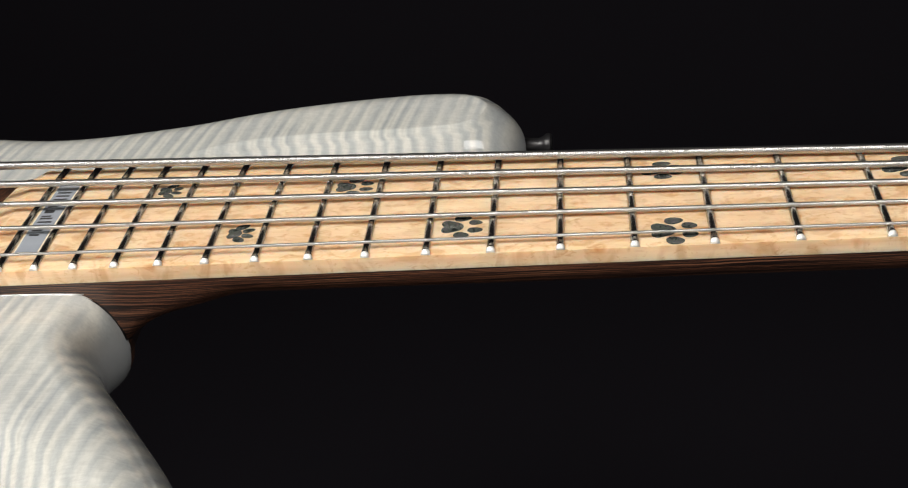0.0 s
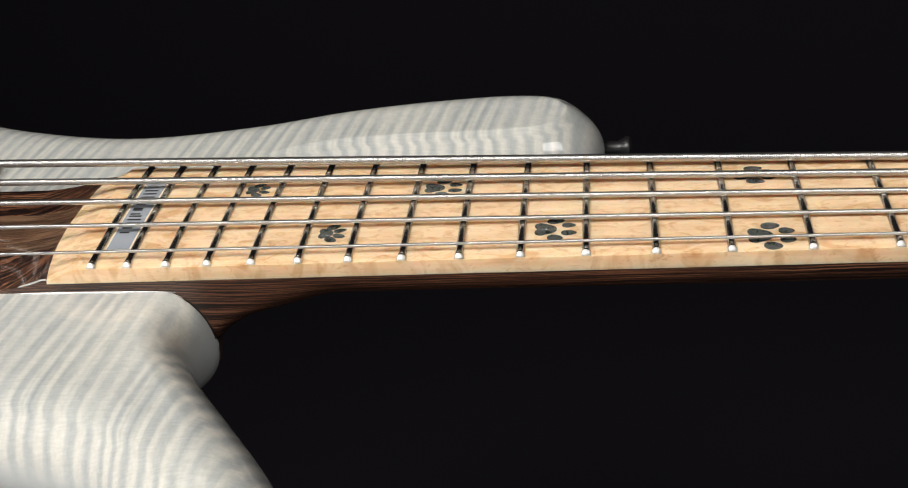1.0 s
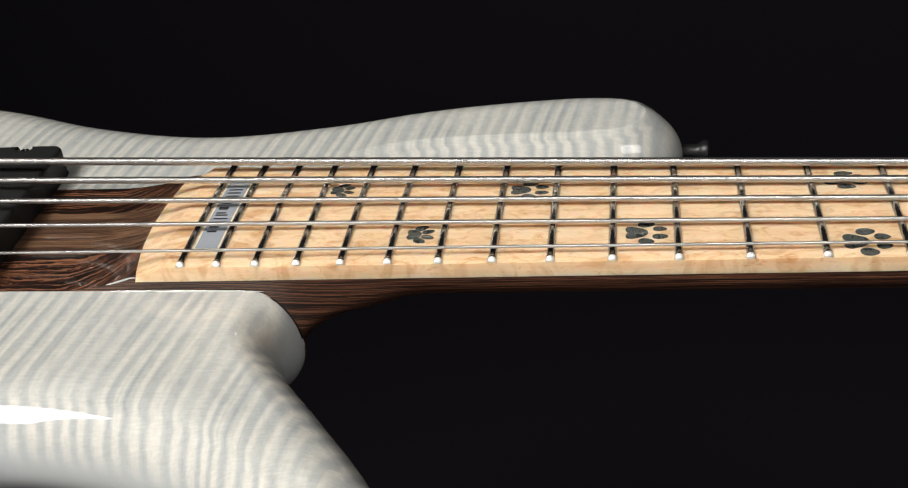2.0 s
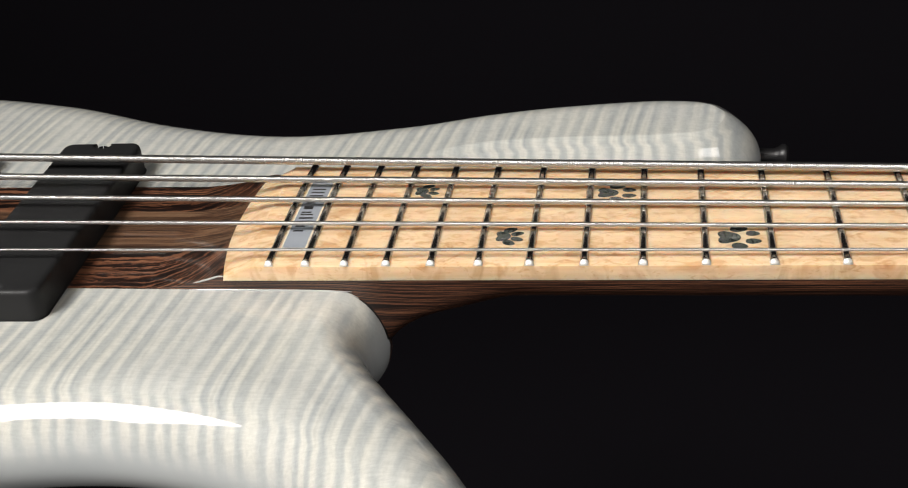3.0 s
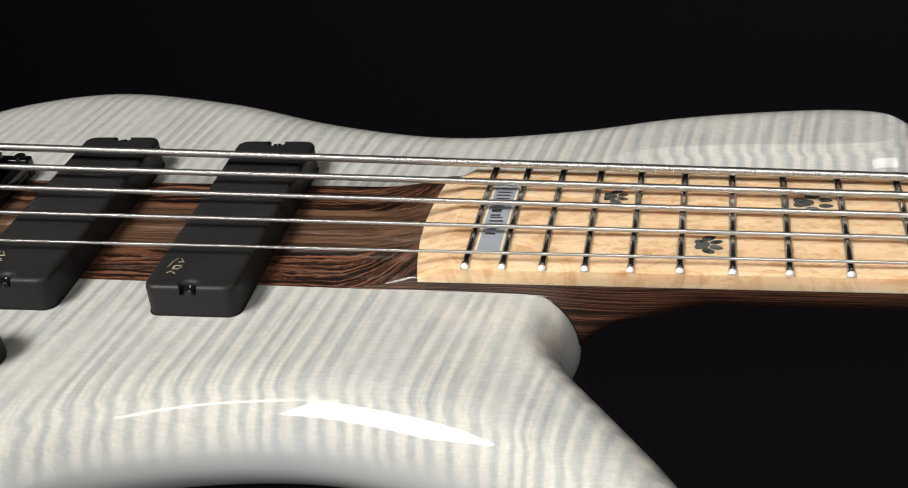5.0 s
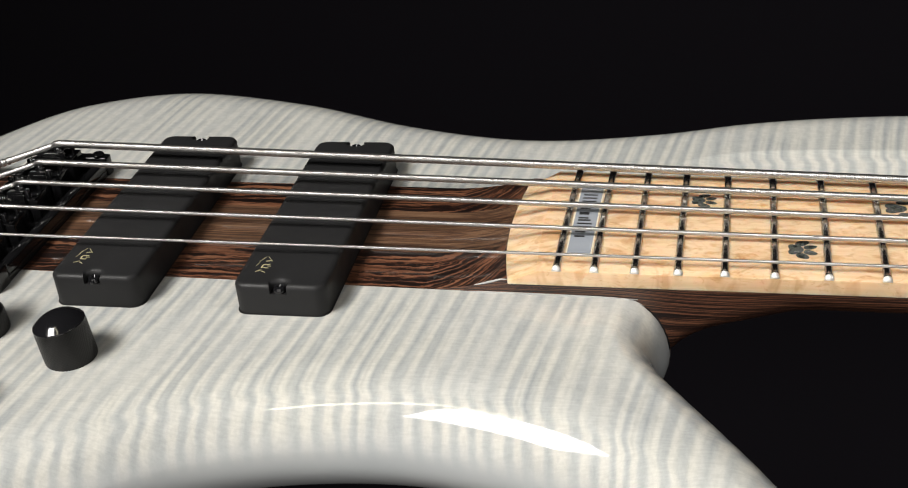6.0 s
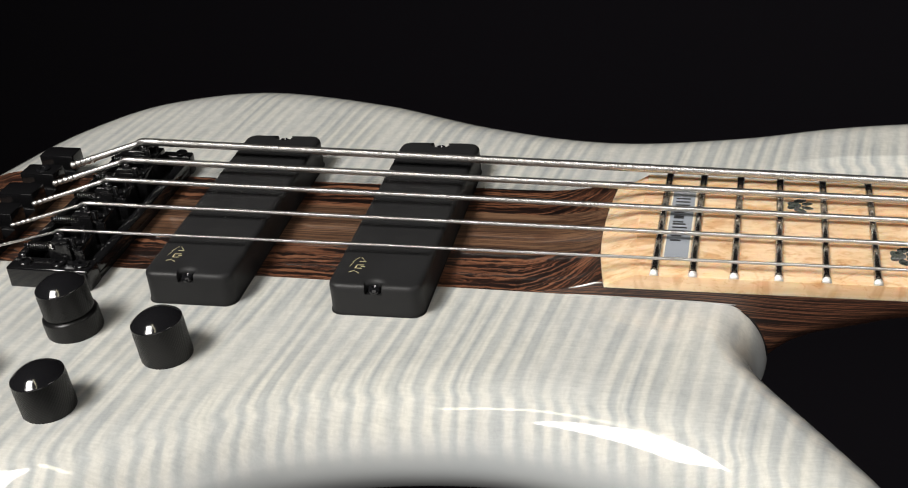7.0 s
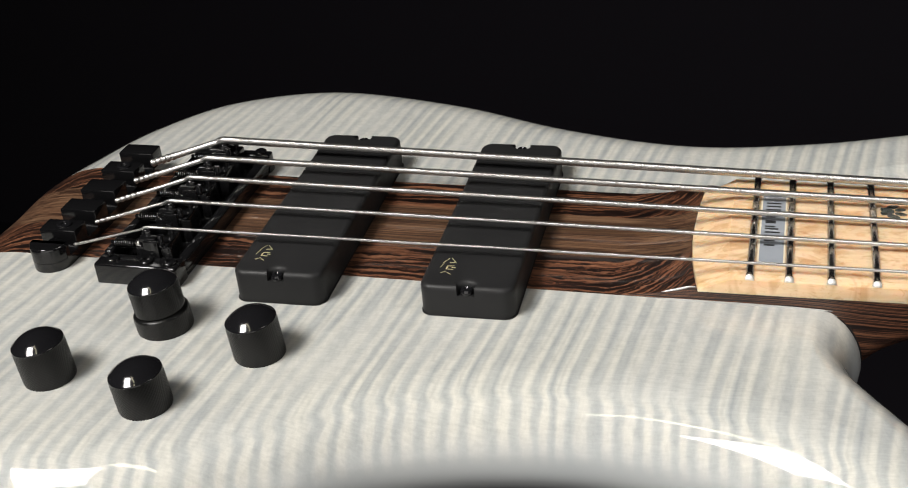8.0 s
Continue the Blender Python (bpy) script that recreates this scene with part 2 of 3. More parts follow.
W, E, S, N, TOP = -1.7, 2.0, -2.6, 1.25, 1.9
room_plane("ground", [(W, S, FLOOR), (E, S, FLOOR), (E, N, FLOOR), (W, N, FLOOR)], "matt black cloth-covered studio floor")
room_plane("wall_north", [(W, N, FLOOR), (E, N, FLOOR), (E, N, TOP), (W, N, TOP)], "matt black studio backdrop behind the bass")
room_plane("wall_south", [(E, S, FLOOR), (W, S, FLOOR), (W, S, TOP), (E, S, TOP)], "matt black studio wall")
room_plane("wall_east", [(E, N, FLOOR), (E, S, FLOOR), (E, S, TOP), (E, N, TOP)], "matt black studio wall")
room_plane("wall_west", [(W, S, FLOOR), (W, N, FLOOR), (W, N, TOP), (W, S, TOP)], "matt black studio wall")
room_plane("ceiling", [(W, N, TOP), (E, N, TOP), (E, S, TOP), (W, S, TOP)], "matt black studio ceiling")
tagged(part("plinth", box(-0.04, 0.18, -0.055, 0.075, FLOOR, BACK, 0.004), CLOTH, None, "slim black cloth-covered plinth under the bass body", sharp=40), category="plinth")

# ---- the bass guitar ----
SCALE = 0.8636
FACE = -0.0115      # top of the body
MID = -0.034        # widest level of the body's edge
STRIP = (-0.034, 0.040)
bass = new("bass_guitar")
bass.location = (0.1, 0, BACK)
tagged(bass, "white flamed maple five-string bass guitar resting on a black plinth", "bass guitar")

# outline, with the width over which the edge rolls off
OUTLINE = [
    (-0.102, 0.000, 0.040), (-0.102, 0.030, 0.038), (-0.094, 0.058, 0.036), (-0.078, 0.095, 0.034), (-0.047, 0.131, 0.034),
    (0.008, 0.150, 0.034), (0.075, 0.138, 0.032), (0.134, 0.1148, 0.030), (0.187, 0.1032, 0.028), (0.236, 0.1102, 0.028),
    (0.275, 0.1225, 0.028), (0.311, 0.130, 0.028), (0.350, 0.1335, 0.027), (0.379, 0.128, 0.021), (0.3910, 0.1085, 0.016),
    (0.388, 0.088, 0.015), (0.374, 0.073, 0.015), (0.350, 0.067, 0.016), (0.310, 0.064, 0.017), (0.282, 0.060, 0.018),
    (0.264, 0.053, 0.018), (0.255, 0.043, 0.014), (0.251, 0.020, 0.010), (0.2515, -0.018, 0.012), (0.2545, -0.030, 0.015),
    (0.2540, -0.037, 0.0145), (0.2512, -0.045, 0.0150), (0.2512, -0.053, 0.0150), (0.2565, -0.0635, 0.0155), (0.277, -0.090, 0.0170),
    (0.2913, -0.109, 0.019), (0.3053, -0.132, 0.022), (0.308, -0.148, 0.028), (0.296, -0.158, 0.028), (0.270, -0.1440, 0.027),
    (0.234, -0.1160, 0.026), (0.190, -0.1042, 0.026), (0.150, -0.105, 0.026), (0.110, -0.1155, 0.026), (0.078, -0.1345, 0.026),
    (0.043, -0.1530, 0.026), (-0.006, -0.1620, 0.026), (-0.060, -0.148, 0.028), (-0.088, -0.115, 0.030), (-0.100, -0.075, 0.034),
    (-0.103, -0.035, 0.038),
]


def catmull(points, steps):
    out = []
    k = len(points)
    for i in range(k):
        p0, p1, p2, p3 = (np.array(points[(i + j - 1) % k]) for j in range(4))
        for s in range(steps):
            t = s / steps
            out.append(0.5 * (2 * p1 + (p2 - p0) * t + (2 * p0 - 5 * p1 + 4 * p2 - p3) * t * t + (3 * p1 - p0 - 3 * p2 + p3) * t ** 3))
    return np.array(out)


EDGE = catmull(OUTLINE, 10)


def edge_field(pts):
    """Signed distance to the body's outline (inside positive) and the local roll-off width."""
    a, b2 = EDGE[:, :2], np.roll(EDGE[:, :2], -1, axis=0)
    ab = b2 - a
    dist, width = np.empty(len(pts)), np.empty(len(pts))
    inside = np.zeros(len(pts), bool)
    for i, p in enumerate(pts):
        t = np.clip(((p - a) * ab).sum(1) / (ab * ab).sum(1), 0, 1)
        q = a + t[:, None] * ab - p
        d2 = (q * q).sum(1)
        dist[i] = math.sqrt(d2.min())
        w = 1 / (d2 + 1e-6) ** 2.5
        width[i] = (w * EDGE[:, 2]).sum() / w.sum()
        cross = ((a[:, 1] > p[1]) != (b2[:, 1] > p[1])) & (p[0] < ab[:, 0] * (p[1] - a[:, 1]) / np.where(ab[:, 1] == 0, 1e-12, ab[:, 1]) + a[:, 0])
        inside[i] = cross.sum() % 2 == 1
    return np.where(inside, dist, -dist), width


def body_height(d, w, y):
    u = 1 - np.clip(d / w, 0, 1)
    crease = 1.02 + 1.28 * smoothstep(0.017, 0.028, w)
    near = 1 - smoothstep(-0.03, 0.03, y)
    crease = np.maximum(crease, 1.02 + 0.73 * near)
    return MID + (FACE - MID) * np.sqrt(np.clip(1 - u ** crease, 0, 1))


def under_height(d, w):
    u = 1 - np.clip(d / np.clip(w * 1.25, 0.016, 0.034), 0, 1)
    return MID + (BACK - MID) * np.sqrt(np.clip(1 - u ** 2.2, 0, 1))


def build_body():
    from mathutils.geometry import delaunay_2d_cdt
    edge = EDGE[:, :2]
    tangent = np.roll(edge, -1, axis=0) - np.roll(edge, 1, axis=0)
    inward = np.stack([tangent[:, 1], -tangent[:, 0]], 1)
    inward /= np.linalg.norm(inward, axis=1)[:, None]
    pts = []
    for k, d in enumerate((0.0003, 0.001, 0.0022, 0.004, 0.0062, 0.009, 0.012, 0.0155, 0.019, 0.023, 0.027, 0.031, 0.035, 0.0395, 0.044, 0.0485, 0.053)):
        ring = (edge + inward * d)[::1 if k < 13 else 2]
        sd, _ = edge_field(ring)
        pts += [p for p, s in zip(ring, sd) if s > 0.93 * d]
    for q in (0.94, 0.985, 1.015, 1.06):
        ring = edge + inward * (EDGE[:, 2] * q)[:, None]
        sd, wd = edge_field(ring)
        pts += [p for p, s, w in zip(ring, sd, wd) if w < 0.021 and s > 0.9 * q * w]
    gx, gy = np.meshgrid(np.arange(-0.1, 0.395, 0.008), np.arange(-0.16, 0.155, 0.008))
    grid = np.stack([gx.ravel(), gy.ravel()], 1)
    sd, _ = edge_field(grid)
    pts += [p for p, s in zip(grid, sd) if s > 0.056]
    cut = []
    k = len(edge)
    loop = [Vector(p) for p in edge]
    for y in STRIP:
        xs = np.arange(-0.12, 0.27, 0.004)
        cut.append([Vector((x, y)) for x in xs])
    verts, edges = list(loop), [(i, (i + 1) % k) for i in range(k)]
    for c in cut:
        base = len(verts)
        verts += c
        edges += [(base + i, base + i + 1) for i in range(len(c) - 1)]
    verts += [Vector(p) for p in pts]
    v2, _, tris, _, _, _ = delaunay_2d_cdt(verts, edges, [], 0, 1e-6)
    xy = np.array([tuple(v) for v in v2])
    sd, wd = edge_field(xy)
    sd = np.where(sd < 1e-5, 0, sd)
    top, under = body_height(sd, wd, xy[:, 1]), under_height(sd, wd)
    mids = np.array([xy[list(t)].mean(0) for t in tris])
    inside, _ = edge_field(mids)
    groups = {"near": [], "core": [], "far": []}
    for t, m, s in zip(tris, mids, inside):
        if s > 0:
            groups["near" if m[1] < STRIP[0] else "far" if m[1] > STRIP[1] else "core"].append(t)
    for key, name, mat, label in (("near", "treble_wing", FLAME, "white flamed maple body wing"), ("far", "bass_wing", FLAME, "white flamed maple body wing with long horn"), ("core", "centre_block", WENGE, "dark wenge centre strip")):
        used, vs, fs = {}, [], []

        def vid(i, low):
            low = low and sd[i] > 1e-5
            if (i, low) not in used:
                used[(i, low)] = len(vs)
                vs.append((xy[i][0], xy[i][1], under[i] if low else top[i]))
            return used[(i, low)]
        for t in groups[key]:
            fs.append(tuple(vid(i, False) for i in t))
            fs.append(tuple(vid(i, True) for i in reversed(t)))
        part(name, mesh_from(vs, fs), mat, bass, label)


build_body()

# neck: one long loft, running through the body's centre
BOARD_W24, BOARD_TAPER = 0.0362, 0.0185


def fret_x(k):
    return SCALE * 2 ** (-k / 12)


def board_half(x):
    return BOARD_W24 - BOARD_TAPER * (x - fret_x(24))


def ramp_rise(x):
    """How far the neck has risen from the body's face towards the board, 0 to 1."""
    return min(1.0, max(0.0, (x - 0.132) / 0.064)) ** 4


def build_neck():
    rings = []
    xs = list(np.arange(0.125, 0.205, 0.0025)) + list(np.arange(0.206, 0.34, 0.004)) + list(np.arange(0.345, SCALE + 0.02, 0.02))
    for x in xs:
        s = float(smoothstep(0.235, 0.262, x))
        lo = STRIP[0] * (1 - s) - board_half(x) * s
        hi = STRIP[1] * (1 - s) + board_half(x) * s
        top = FACE - 0.0006 + (0.0006 - FACE - 0.0060) * ramp_rise(x)
        low = -0.0215 - 0.0215 * math.exp(-max(x - 0.250, 0) / 0.0095)
        n = 9 - 6.6 * float(smoothstep(0.25, 0.30, x))
        ring = []
        for j in range(41):
            a = math.pi * j / 40
            c, sn = math.cos(a), math.sin(a)
            ring.append(((x, (lo + hi) / 2 + (hi - lo) / 2 * math.copysign(abs(c) ** (2 / n), c), top + (low - top) * abs(sn) ** (2 / n))))
        rings.append(ring)
    part("neck", loft(rings), WENGE, bass, "dark brown wenge neck with fine grain", sharp=50)


build_neck()


def arch(y, w):
    return (w * w - y * y) / (2 * 0.508)


def build_board():
    rings = []
    k = 24
    low = -0.0060

    def ring(xf, drop, zlow):
        pts = []
        for j in range(k + 1):
            f = -1 + 2 * j / k
            x = xf(f)
            w = board_half(x)
            y = f * w
            edge = 0.0005 * max(0.0, (abs(f) - 0.96) / 0.04) ** 2
            pts.append((x, y, max(arch(y, w) - edge - drop, zlow)))
        for f in (1, -1):
            x = xf(f)
            pts.append((x, f * board_half(x) * 1.004, zlow))
        return pts
    end = lambda f: 0.1945 + (0.0045 if f < 0 else 0.0022) * f * f + 0.0048 * max(0.0, (f - 0.86) / 0.14)
    inner = lambda f: 0.2078 + 0.0016 * max(-f, 0.0) ** 2
    rings.append(ring(end, 0.0060, low))
    for q in (0.02, 0.25, 0.5, 0.75, 1.0):
        rings.append(ring(lambda f, q=q: end(f) * (1 - q) + inner(f) * q, 0.0046 * (1 - q), low))
    for q in (0.3, 0.6, 1.0):
        rings.append(ring(lambda f, q=q: inner(f) * (1 - q) + 0.2145 * q, 0, low))
    for x in list(np.arange(0.222, SCALE, 0.012)) + [SCALE]:
        rings.append(ring(lambda f, x=x: x, 0, low))
    return part("fretboard", loft(rings), MAPLE, bass, "pale birdseye maple fretboard", sharp=14)


board = build_board()


def build_frets():
    section = [(1, -0.3), (1, 0.25), (0.75, 0.70), (0.3, 0.97), (-0.3, 0.97), (-0.75, 0.70), (-1, 0.25), (-1, -0.3)]
    for k in range(1, 25):
        x = fret_x(k)
        w = board_half(x)
        rings = []
        for y, tall in [(-w + 0.0001, 0.25), (-w + 0.0006, 0.72), (-w + 0.0013, 0.96)] + [(f * w, 1) for f in np.linspace(-0.93, 0.93, 13)] + [(w - 0.0013, 0.96), (w - 0.0006, 0.72), (w - 0.0001, 0.25)]:
            z = arch(y, w) - 0.0003
            wide = 0.00135 * (1.12 if tall < 0.99 else 1.0)
            rings.append([(x + wide * c, y, z + (0.0013 * tall + 0.0003) * s) for c, s in section])
        ob = part("fret", loft(rings), FRETM, board)
        ob.data.materials.append(FRETGLINT)
        for p in ob.data.polygons:
            if abs(p.center.y) > w - 0.0014:
                p.material_index = 1


build_frets()

# strings
SAD_X, FAR_X = -0.006, 0.522
SAD_Z, FAR_Z = 0.0050, 0.0013
SAD_Y = [0.0362, 0.0198, 0.0030, -0.0162, -0.0365]
FAR_Y = [0.0228, 0.0115, -0.0005, -0.0132, -0.0263]
ANCHOR_Y = [0.0290, 0.0130, -0.0040, -0.0210, -0.0380]
RADII = [0.00165, 0.00135, 0.00110, 0.00085, 0.00060]


PITCH = [0.00060, 0.00054, 0.00050, 0.00046, 0.00042]


def build_string(k):
    r, pitch = RADII[k], PITCH[k]
    pts, rad = [], []
    start = Vector((-0.0385, ANCHOR_Y[k], -0.0040 + r))
    rest = Vector((SAD_X - 0.0030, SAD_Y[k], SAD_Z - 0.0012 + r))
    for i in range(49):
        t = i / 48
        pts.append(start.lerp(rest, t))
        rad.append(r * (0.92 + 0.16 * math.sin(i * 1.7)) if t < 0.36 else r * 0.86)
    for dx, dz in ((-0.0015, -0.0003), (0.0, 0.0)):
        pts.append(Vector((SAD_X + dx, SAD_Y[k], SAD_Z + dz + r)))
        rad.append(r * 0.95)
    # windings as real ridges over the playing length
    xs = list(np.arange(0.002, 0.560, pitch / 4)) + list(np.linspace(0.58, SCALE, 16))
    for i, x in enumerate(xs):
        t = float((x - SAD_X) / (FAR_X - SAD_X))
        pts.append(Vector((float(x), SAD_Y[k] + (FAR_Y[k] - SAD_Y[k]) * t, max(SAD_Z + (FAR_Z - SAD_Z) * t, 0.0006) + r)))
        rad.append(r - pitch * 0.27 * (0, 0.5, 1, 0.5)[i % 4])
    sides = 12
    p = np.array([tuple(v) for v in pts])
    d = np.gradient(p, axis=0)
    d /= np.linalg.norm(d, axis=1)[:, None]
    u = np.cross(d, (0, 0, 1.0))
    u /= np.linalg.norm(u, axis=1)[:, None]
    v = np.cross(u, d)
    a = np.linspace(0, 2 * math.pi, sides, endpoint=False)
    ring = np.cos(a)[None, :, None] * u[:, None] + np.sin(a)[None, :, None] * v[:, None]
    verts = (p[:, None] + np.array(rad)[:, None, None] * ring).reshape(-1, 3)
    i0 = np.arange(len(p) - 1)[:, None] * sides
    j0 = np.arange(sides)[None, :]
    j1 = (j0 + 1) % sides
    faces = np.stack([i0 + j0, i0 + sides + j0, i0 + sides + j1, i0 + j1], -1).reshape(-1, 4)
    me = bpy.data.meshes.new("string")
    me.from_pydata(verts.tolist(), [], faces.tolist())
    ob = finish(new("string", me), WOUND)
    ob.parent = bass
    ob.matrix_parent_inverse = bass.matrix_world.inverted()
    tagged(ob, ("thick" if k < 2 else "thin") + " round-wound steel string")


for k in range(5):
    build_string(k)


# pale beads added as the lacquer's highlight: joint under the raised neck, ramp rim
LACQUER_SHINE = material("pale_lacquer_shine", (0.45, 0.45, 0.44), 0.08, 0.0, 0.8, 1.0)[0]


def bead(points, radius):
    k = len(points)
    part("lacquer_shine_bead", tube(points, [radius * math.sin(math.pi * (i + 0.4) / (k - 0.2)) ** 0.5 for i in range(k)], 8), LACQUER_SHINE, bass, "pale bead for the lacquer's shine along the neck joint and ramp rim")


bead([(float(x), STRIP[0] - 0.0003 - 0.0004 * float(smoothstep(0.230, 0.246, x)), FACE + 0.0001) for x in np.linspace(0.184, 0.2435, 20)], 0.00050)
bead([(float(x), STRIP[0] + 0.0001, FACE - 0.0006 + (0.0006 - FACE - 0.0060) * ramp_rise(float(x))) for x in np.linspace(0.1865, 0.1985, 14)], 0.00040)


# dark tube for the shade where the wing's rounded corner meets the neck's heel
def build_joint_shade():
    y = -0.0349
    xs = np.linspace(0.2440, 0.2543, 16)
    d, w = edge_field(np.stack([xs, np.full(16, y)], 1))
    z = body_height(np.clip(d, 0, None), w, np.full(16, y))
    part("joint_shade", tube([(float(a), y, float(c)) for a, c in zip(xs, z)], [0.00004 + 0.00040 * min(1.0, i / 9) for i in range(16)], 8), GAPSHADE, bass, "dark line for the shade in the neck joint's gap")


build_joint_shade()


# fretboard inlays
def shell():
    m, n, l, b = material("abalone_shell", rough=0.18, coat=0.6)
    v = noise_tex(n, l, coords(n, l, (420, 300, 300)), 1.0, 3.0, 0.6, 2.0)
    col = ramp(n, l, v, [(0.28, (0.012, 0.014, 0.015)), (0.42, (0.050, 0.058, 0.052)), (0.52, (0.105, 0.12, 0.10)), (0.62, (0.075, 0.065, 0.085)), (0.74, (0.26, 0.27, 0.22))])
    l.new(col, b.inputs["Base Color"])
    b.inputs["Metallic"].default_value = 0.25
    return m


SHELL = shell()
PEARL = material("grey_pearl_block", (0.30, 0.325, 0.36), 0.22, 0.0, 0.5, 0.7)[0]
CREAM = material("cream_filler_line", (0.72, 0.62, 0.46), 0.4)[0]
INK = material("black_engraving", (0.012, 0.012, 0.013), 0.45)[0]


def flat_on_board(outlines, lift):
    """Thin plates that follow the arch of the board, one for each outline."""
    verts, faces = [], []
    for loop in outlines:
        k, base = len(loop), len(verts)
        cx, cy = sum(p[0] for p in loop) / k, sum(p[1] for p in loop) / k
        top = lambda x, y, up: (x, y, arch(y, board_half(x)) + up)
        verts += [top(x, y, lift) for x, y in loop] + [top(x, y, -0.0004) for x, y in loop] + [top(cx, cy, lift)]
        for i in range(k):
            j = (i + 1) % k
            faces.append((base + i, base + j, base + 2 * k))
            faces.append((base + i, base + k + i, base + k + j, base + j))
    bm = mesh_from(verts, faces)
    bmesh.ops.recalc_face_normals(bm, faces=bm.faces[:])
    return bm


def paw_inlay(cx, cy, length, wide, joined=False, turn=0.0):
    loops = []
    rng = random.Random(int(cx * 1e4))
    pad = []
    for i in range(28):
        a = 2 * math.pi * i / 28
        r = 0.25 + 0.035 * math.cos(3 * a) + 0.045 * math.cos(a) - 0.05 * max(0.0, math.cos(a - math.pi)) ** 6
        pad.append((-0.25 + 0.98 * r * math.cos(a), 1.08 * r * math.sin(a)))
    loops.append(pad)
    toes = [(0.04, 0.37, 0.20, 0.13, 8), (0.33, 0.17, 0.165, 0.115, -3), (0.33, -0.17, 0.165, 0.115, 3), (0.03, -0.38, 0.19, 0.13, -8)]
    if joined:
        toes = [(0.03, 0.35, 0.23, 0.135, 24), (0.28, 0.15, 0.21, 0.115, 14), (0.28, -0.15, 0.21, 0.115, -14), (0.03, -0.35, 0.23, 0.135, -24)]
    for u, v, ru, rv, tilt in toes:
        ru, rv, tilt = ru * rng.uniform(0.92, 1.08), rv * rng.uniform(0.92, 1.08), radians(tilt)
        loop = []
        for i in range(18):
            a = 2 * math.pi * i / 18
            e, f = ru * math.cos(a), rv * math.sin(a) * (1 - 0.22 * math.cos(a))
            loop.append((u + e * math.cos(tilt) - f * math.sin(tilt), v + e * math.sin(tilt) + f * math.cos(tilt)))
        loops.append(loop)
    out = [[(cx + p * length, cy + q * wide) for p, q in loop] for loop in loops]
    part("paw_inlay", flat_on_board(out, 0.00010), SHELL, board, "dark abalone paw-shaped inlay", smooth=False)


for spec in ((0.2635, 0.0135, 0.0100, 0.0105, True), (0.2970, -0.0180, 0.0105, 0.0110, True), (0.3326, 0.0120, 0.0150, 0.0125), (0.3738, -0.0180, 0.0155, 0.0135),
             (0.4445, -0.0240, 0.0170, 0.0150), (0.4432, 0.0165, 0.0165, 0.0130), (0.5270, 0.0130, 0.0200, 0.0155)):
    paw_inlay(*spec)


def strip_on_board(name, x0, x1, y0, y1, lift, mat, label):
    n = 16
    rings = []
    for i in range(n + 1):
        y = y0 + (y1 - y0) * i / n
        rings.append([(x, y, arch(y, board_half(x)) + z) for x, z in ((x0, -0.0004), (x0, lift), (x1, lift), (x1, -0.0004))])
    part(name, loft(rings), mat, board, label, smooth=False)


strip_on_board("inlay_border", 0.21785, 0.22705, -0.0262, 0.0213, 0.00006, CREAM, "cream border line of the inlay block")
strip_on_board("block_inlay", 0.2184, 0.2265, -0.0256, 0.0207, 0.00011, PEARL, "grey pearl block inlay")
# the engraved name stands as plain bars, one for each letter
LETTERS = ((0.0125, 0.0050, 0.0052, 3), (0.0071, 0.0030, 0.0036, 2), (0.0030, 0.0030, 0.0036, 2), (-0.0010, 0.0028, 0.0036, 2),
           (-0.0040, 0.0, 0.0046, 1), (-0.0064, 0.0, 0.0052, 1), (-0.0088, 0.0, 0.0052, 1), (-0.0135, 0.0030, 0.0036, 2))
for y, wide, tall, strokes in LETTERS:
    for i in range(strokes):
        yc = y + (wide * (i / (strokes - 1) - 0.5) if strokes > 1 else 0.0)
        strip_on_board("letter_bar", 0.2197, 0.2197 + tall, yc - 0.0005, yc + 0.0005, 0.00015, INK, "")


# pickups
def pickup_loop(hx, y0, y1, r, notch):
    """Plan of a pickup with rounded corners, and at both ends a notch for the screw if notch is set."""
    pts = []
    for cx, cy, a0 in ((hx - r, y1 - r, 0), (-hx + r, y1 - r, 90), (-hx + r, y0 + r, 180), (hx - r, y0 + r, 270)):
        for i in range(8):
            a = radians(a0 + 90 * i / 7)
            pts.append((cx + r * math.cos(a), cy + r * math.sin(a)))
        if a0 in (0, 180):
            s = 1 if a0 == 0 else -1
            ye = y1 if s > 0 else y0
            d = 0.0042 if notch else 0.0
            cut = [(0.0031, 0.0), (0.0031, 0.5)] + [(0.0031 * math.cos(radians(b)), 0.5 + 0.5 * math.sin(radians(b))) for b in (30, 60, 90, 120, 150)] + [(-0.0031, 0.5), (-0.0031, 0.0)]
            pts += [(s * u, ye - s * d * v) for u, v in cut]
    return pts


def inset(loop, d):
    out = []
    k = len(loop)
    for i in range(k):
        a, b2 = Vector(loop[i - 1]), Vector(loop[(i + 1) % k])
        t = b2 - a
        nrm = Vector((-t.y, t.x))
        nrm = nrm.normalized() if nrm.length > 1e-9 else Vector((0, 0))
        out.append((loop[i][0] + nrm.x * d, loop[i][1] + nrm.y * d))
    return out


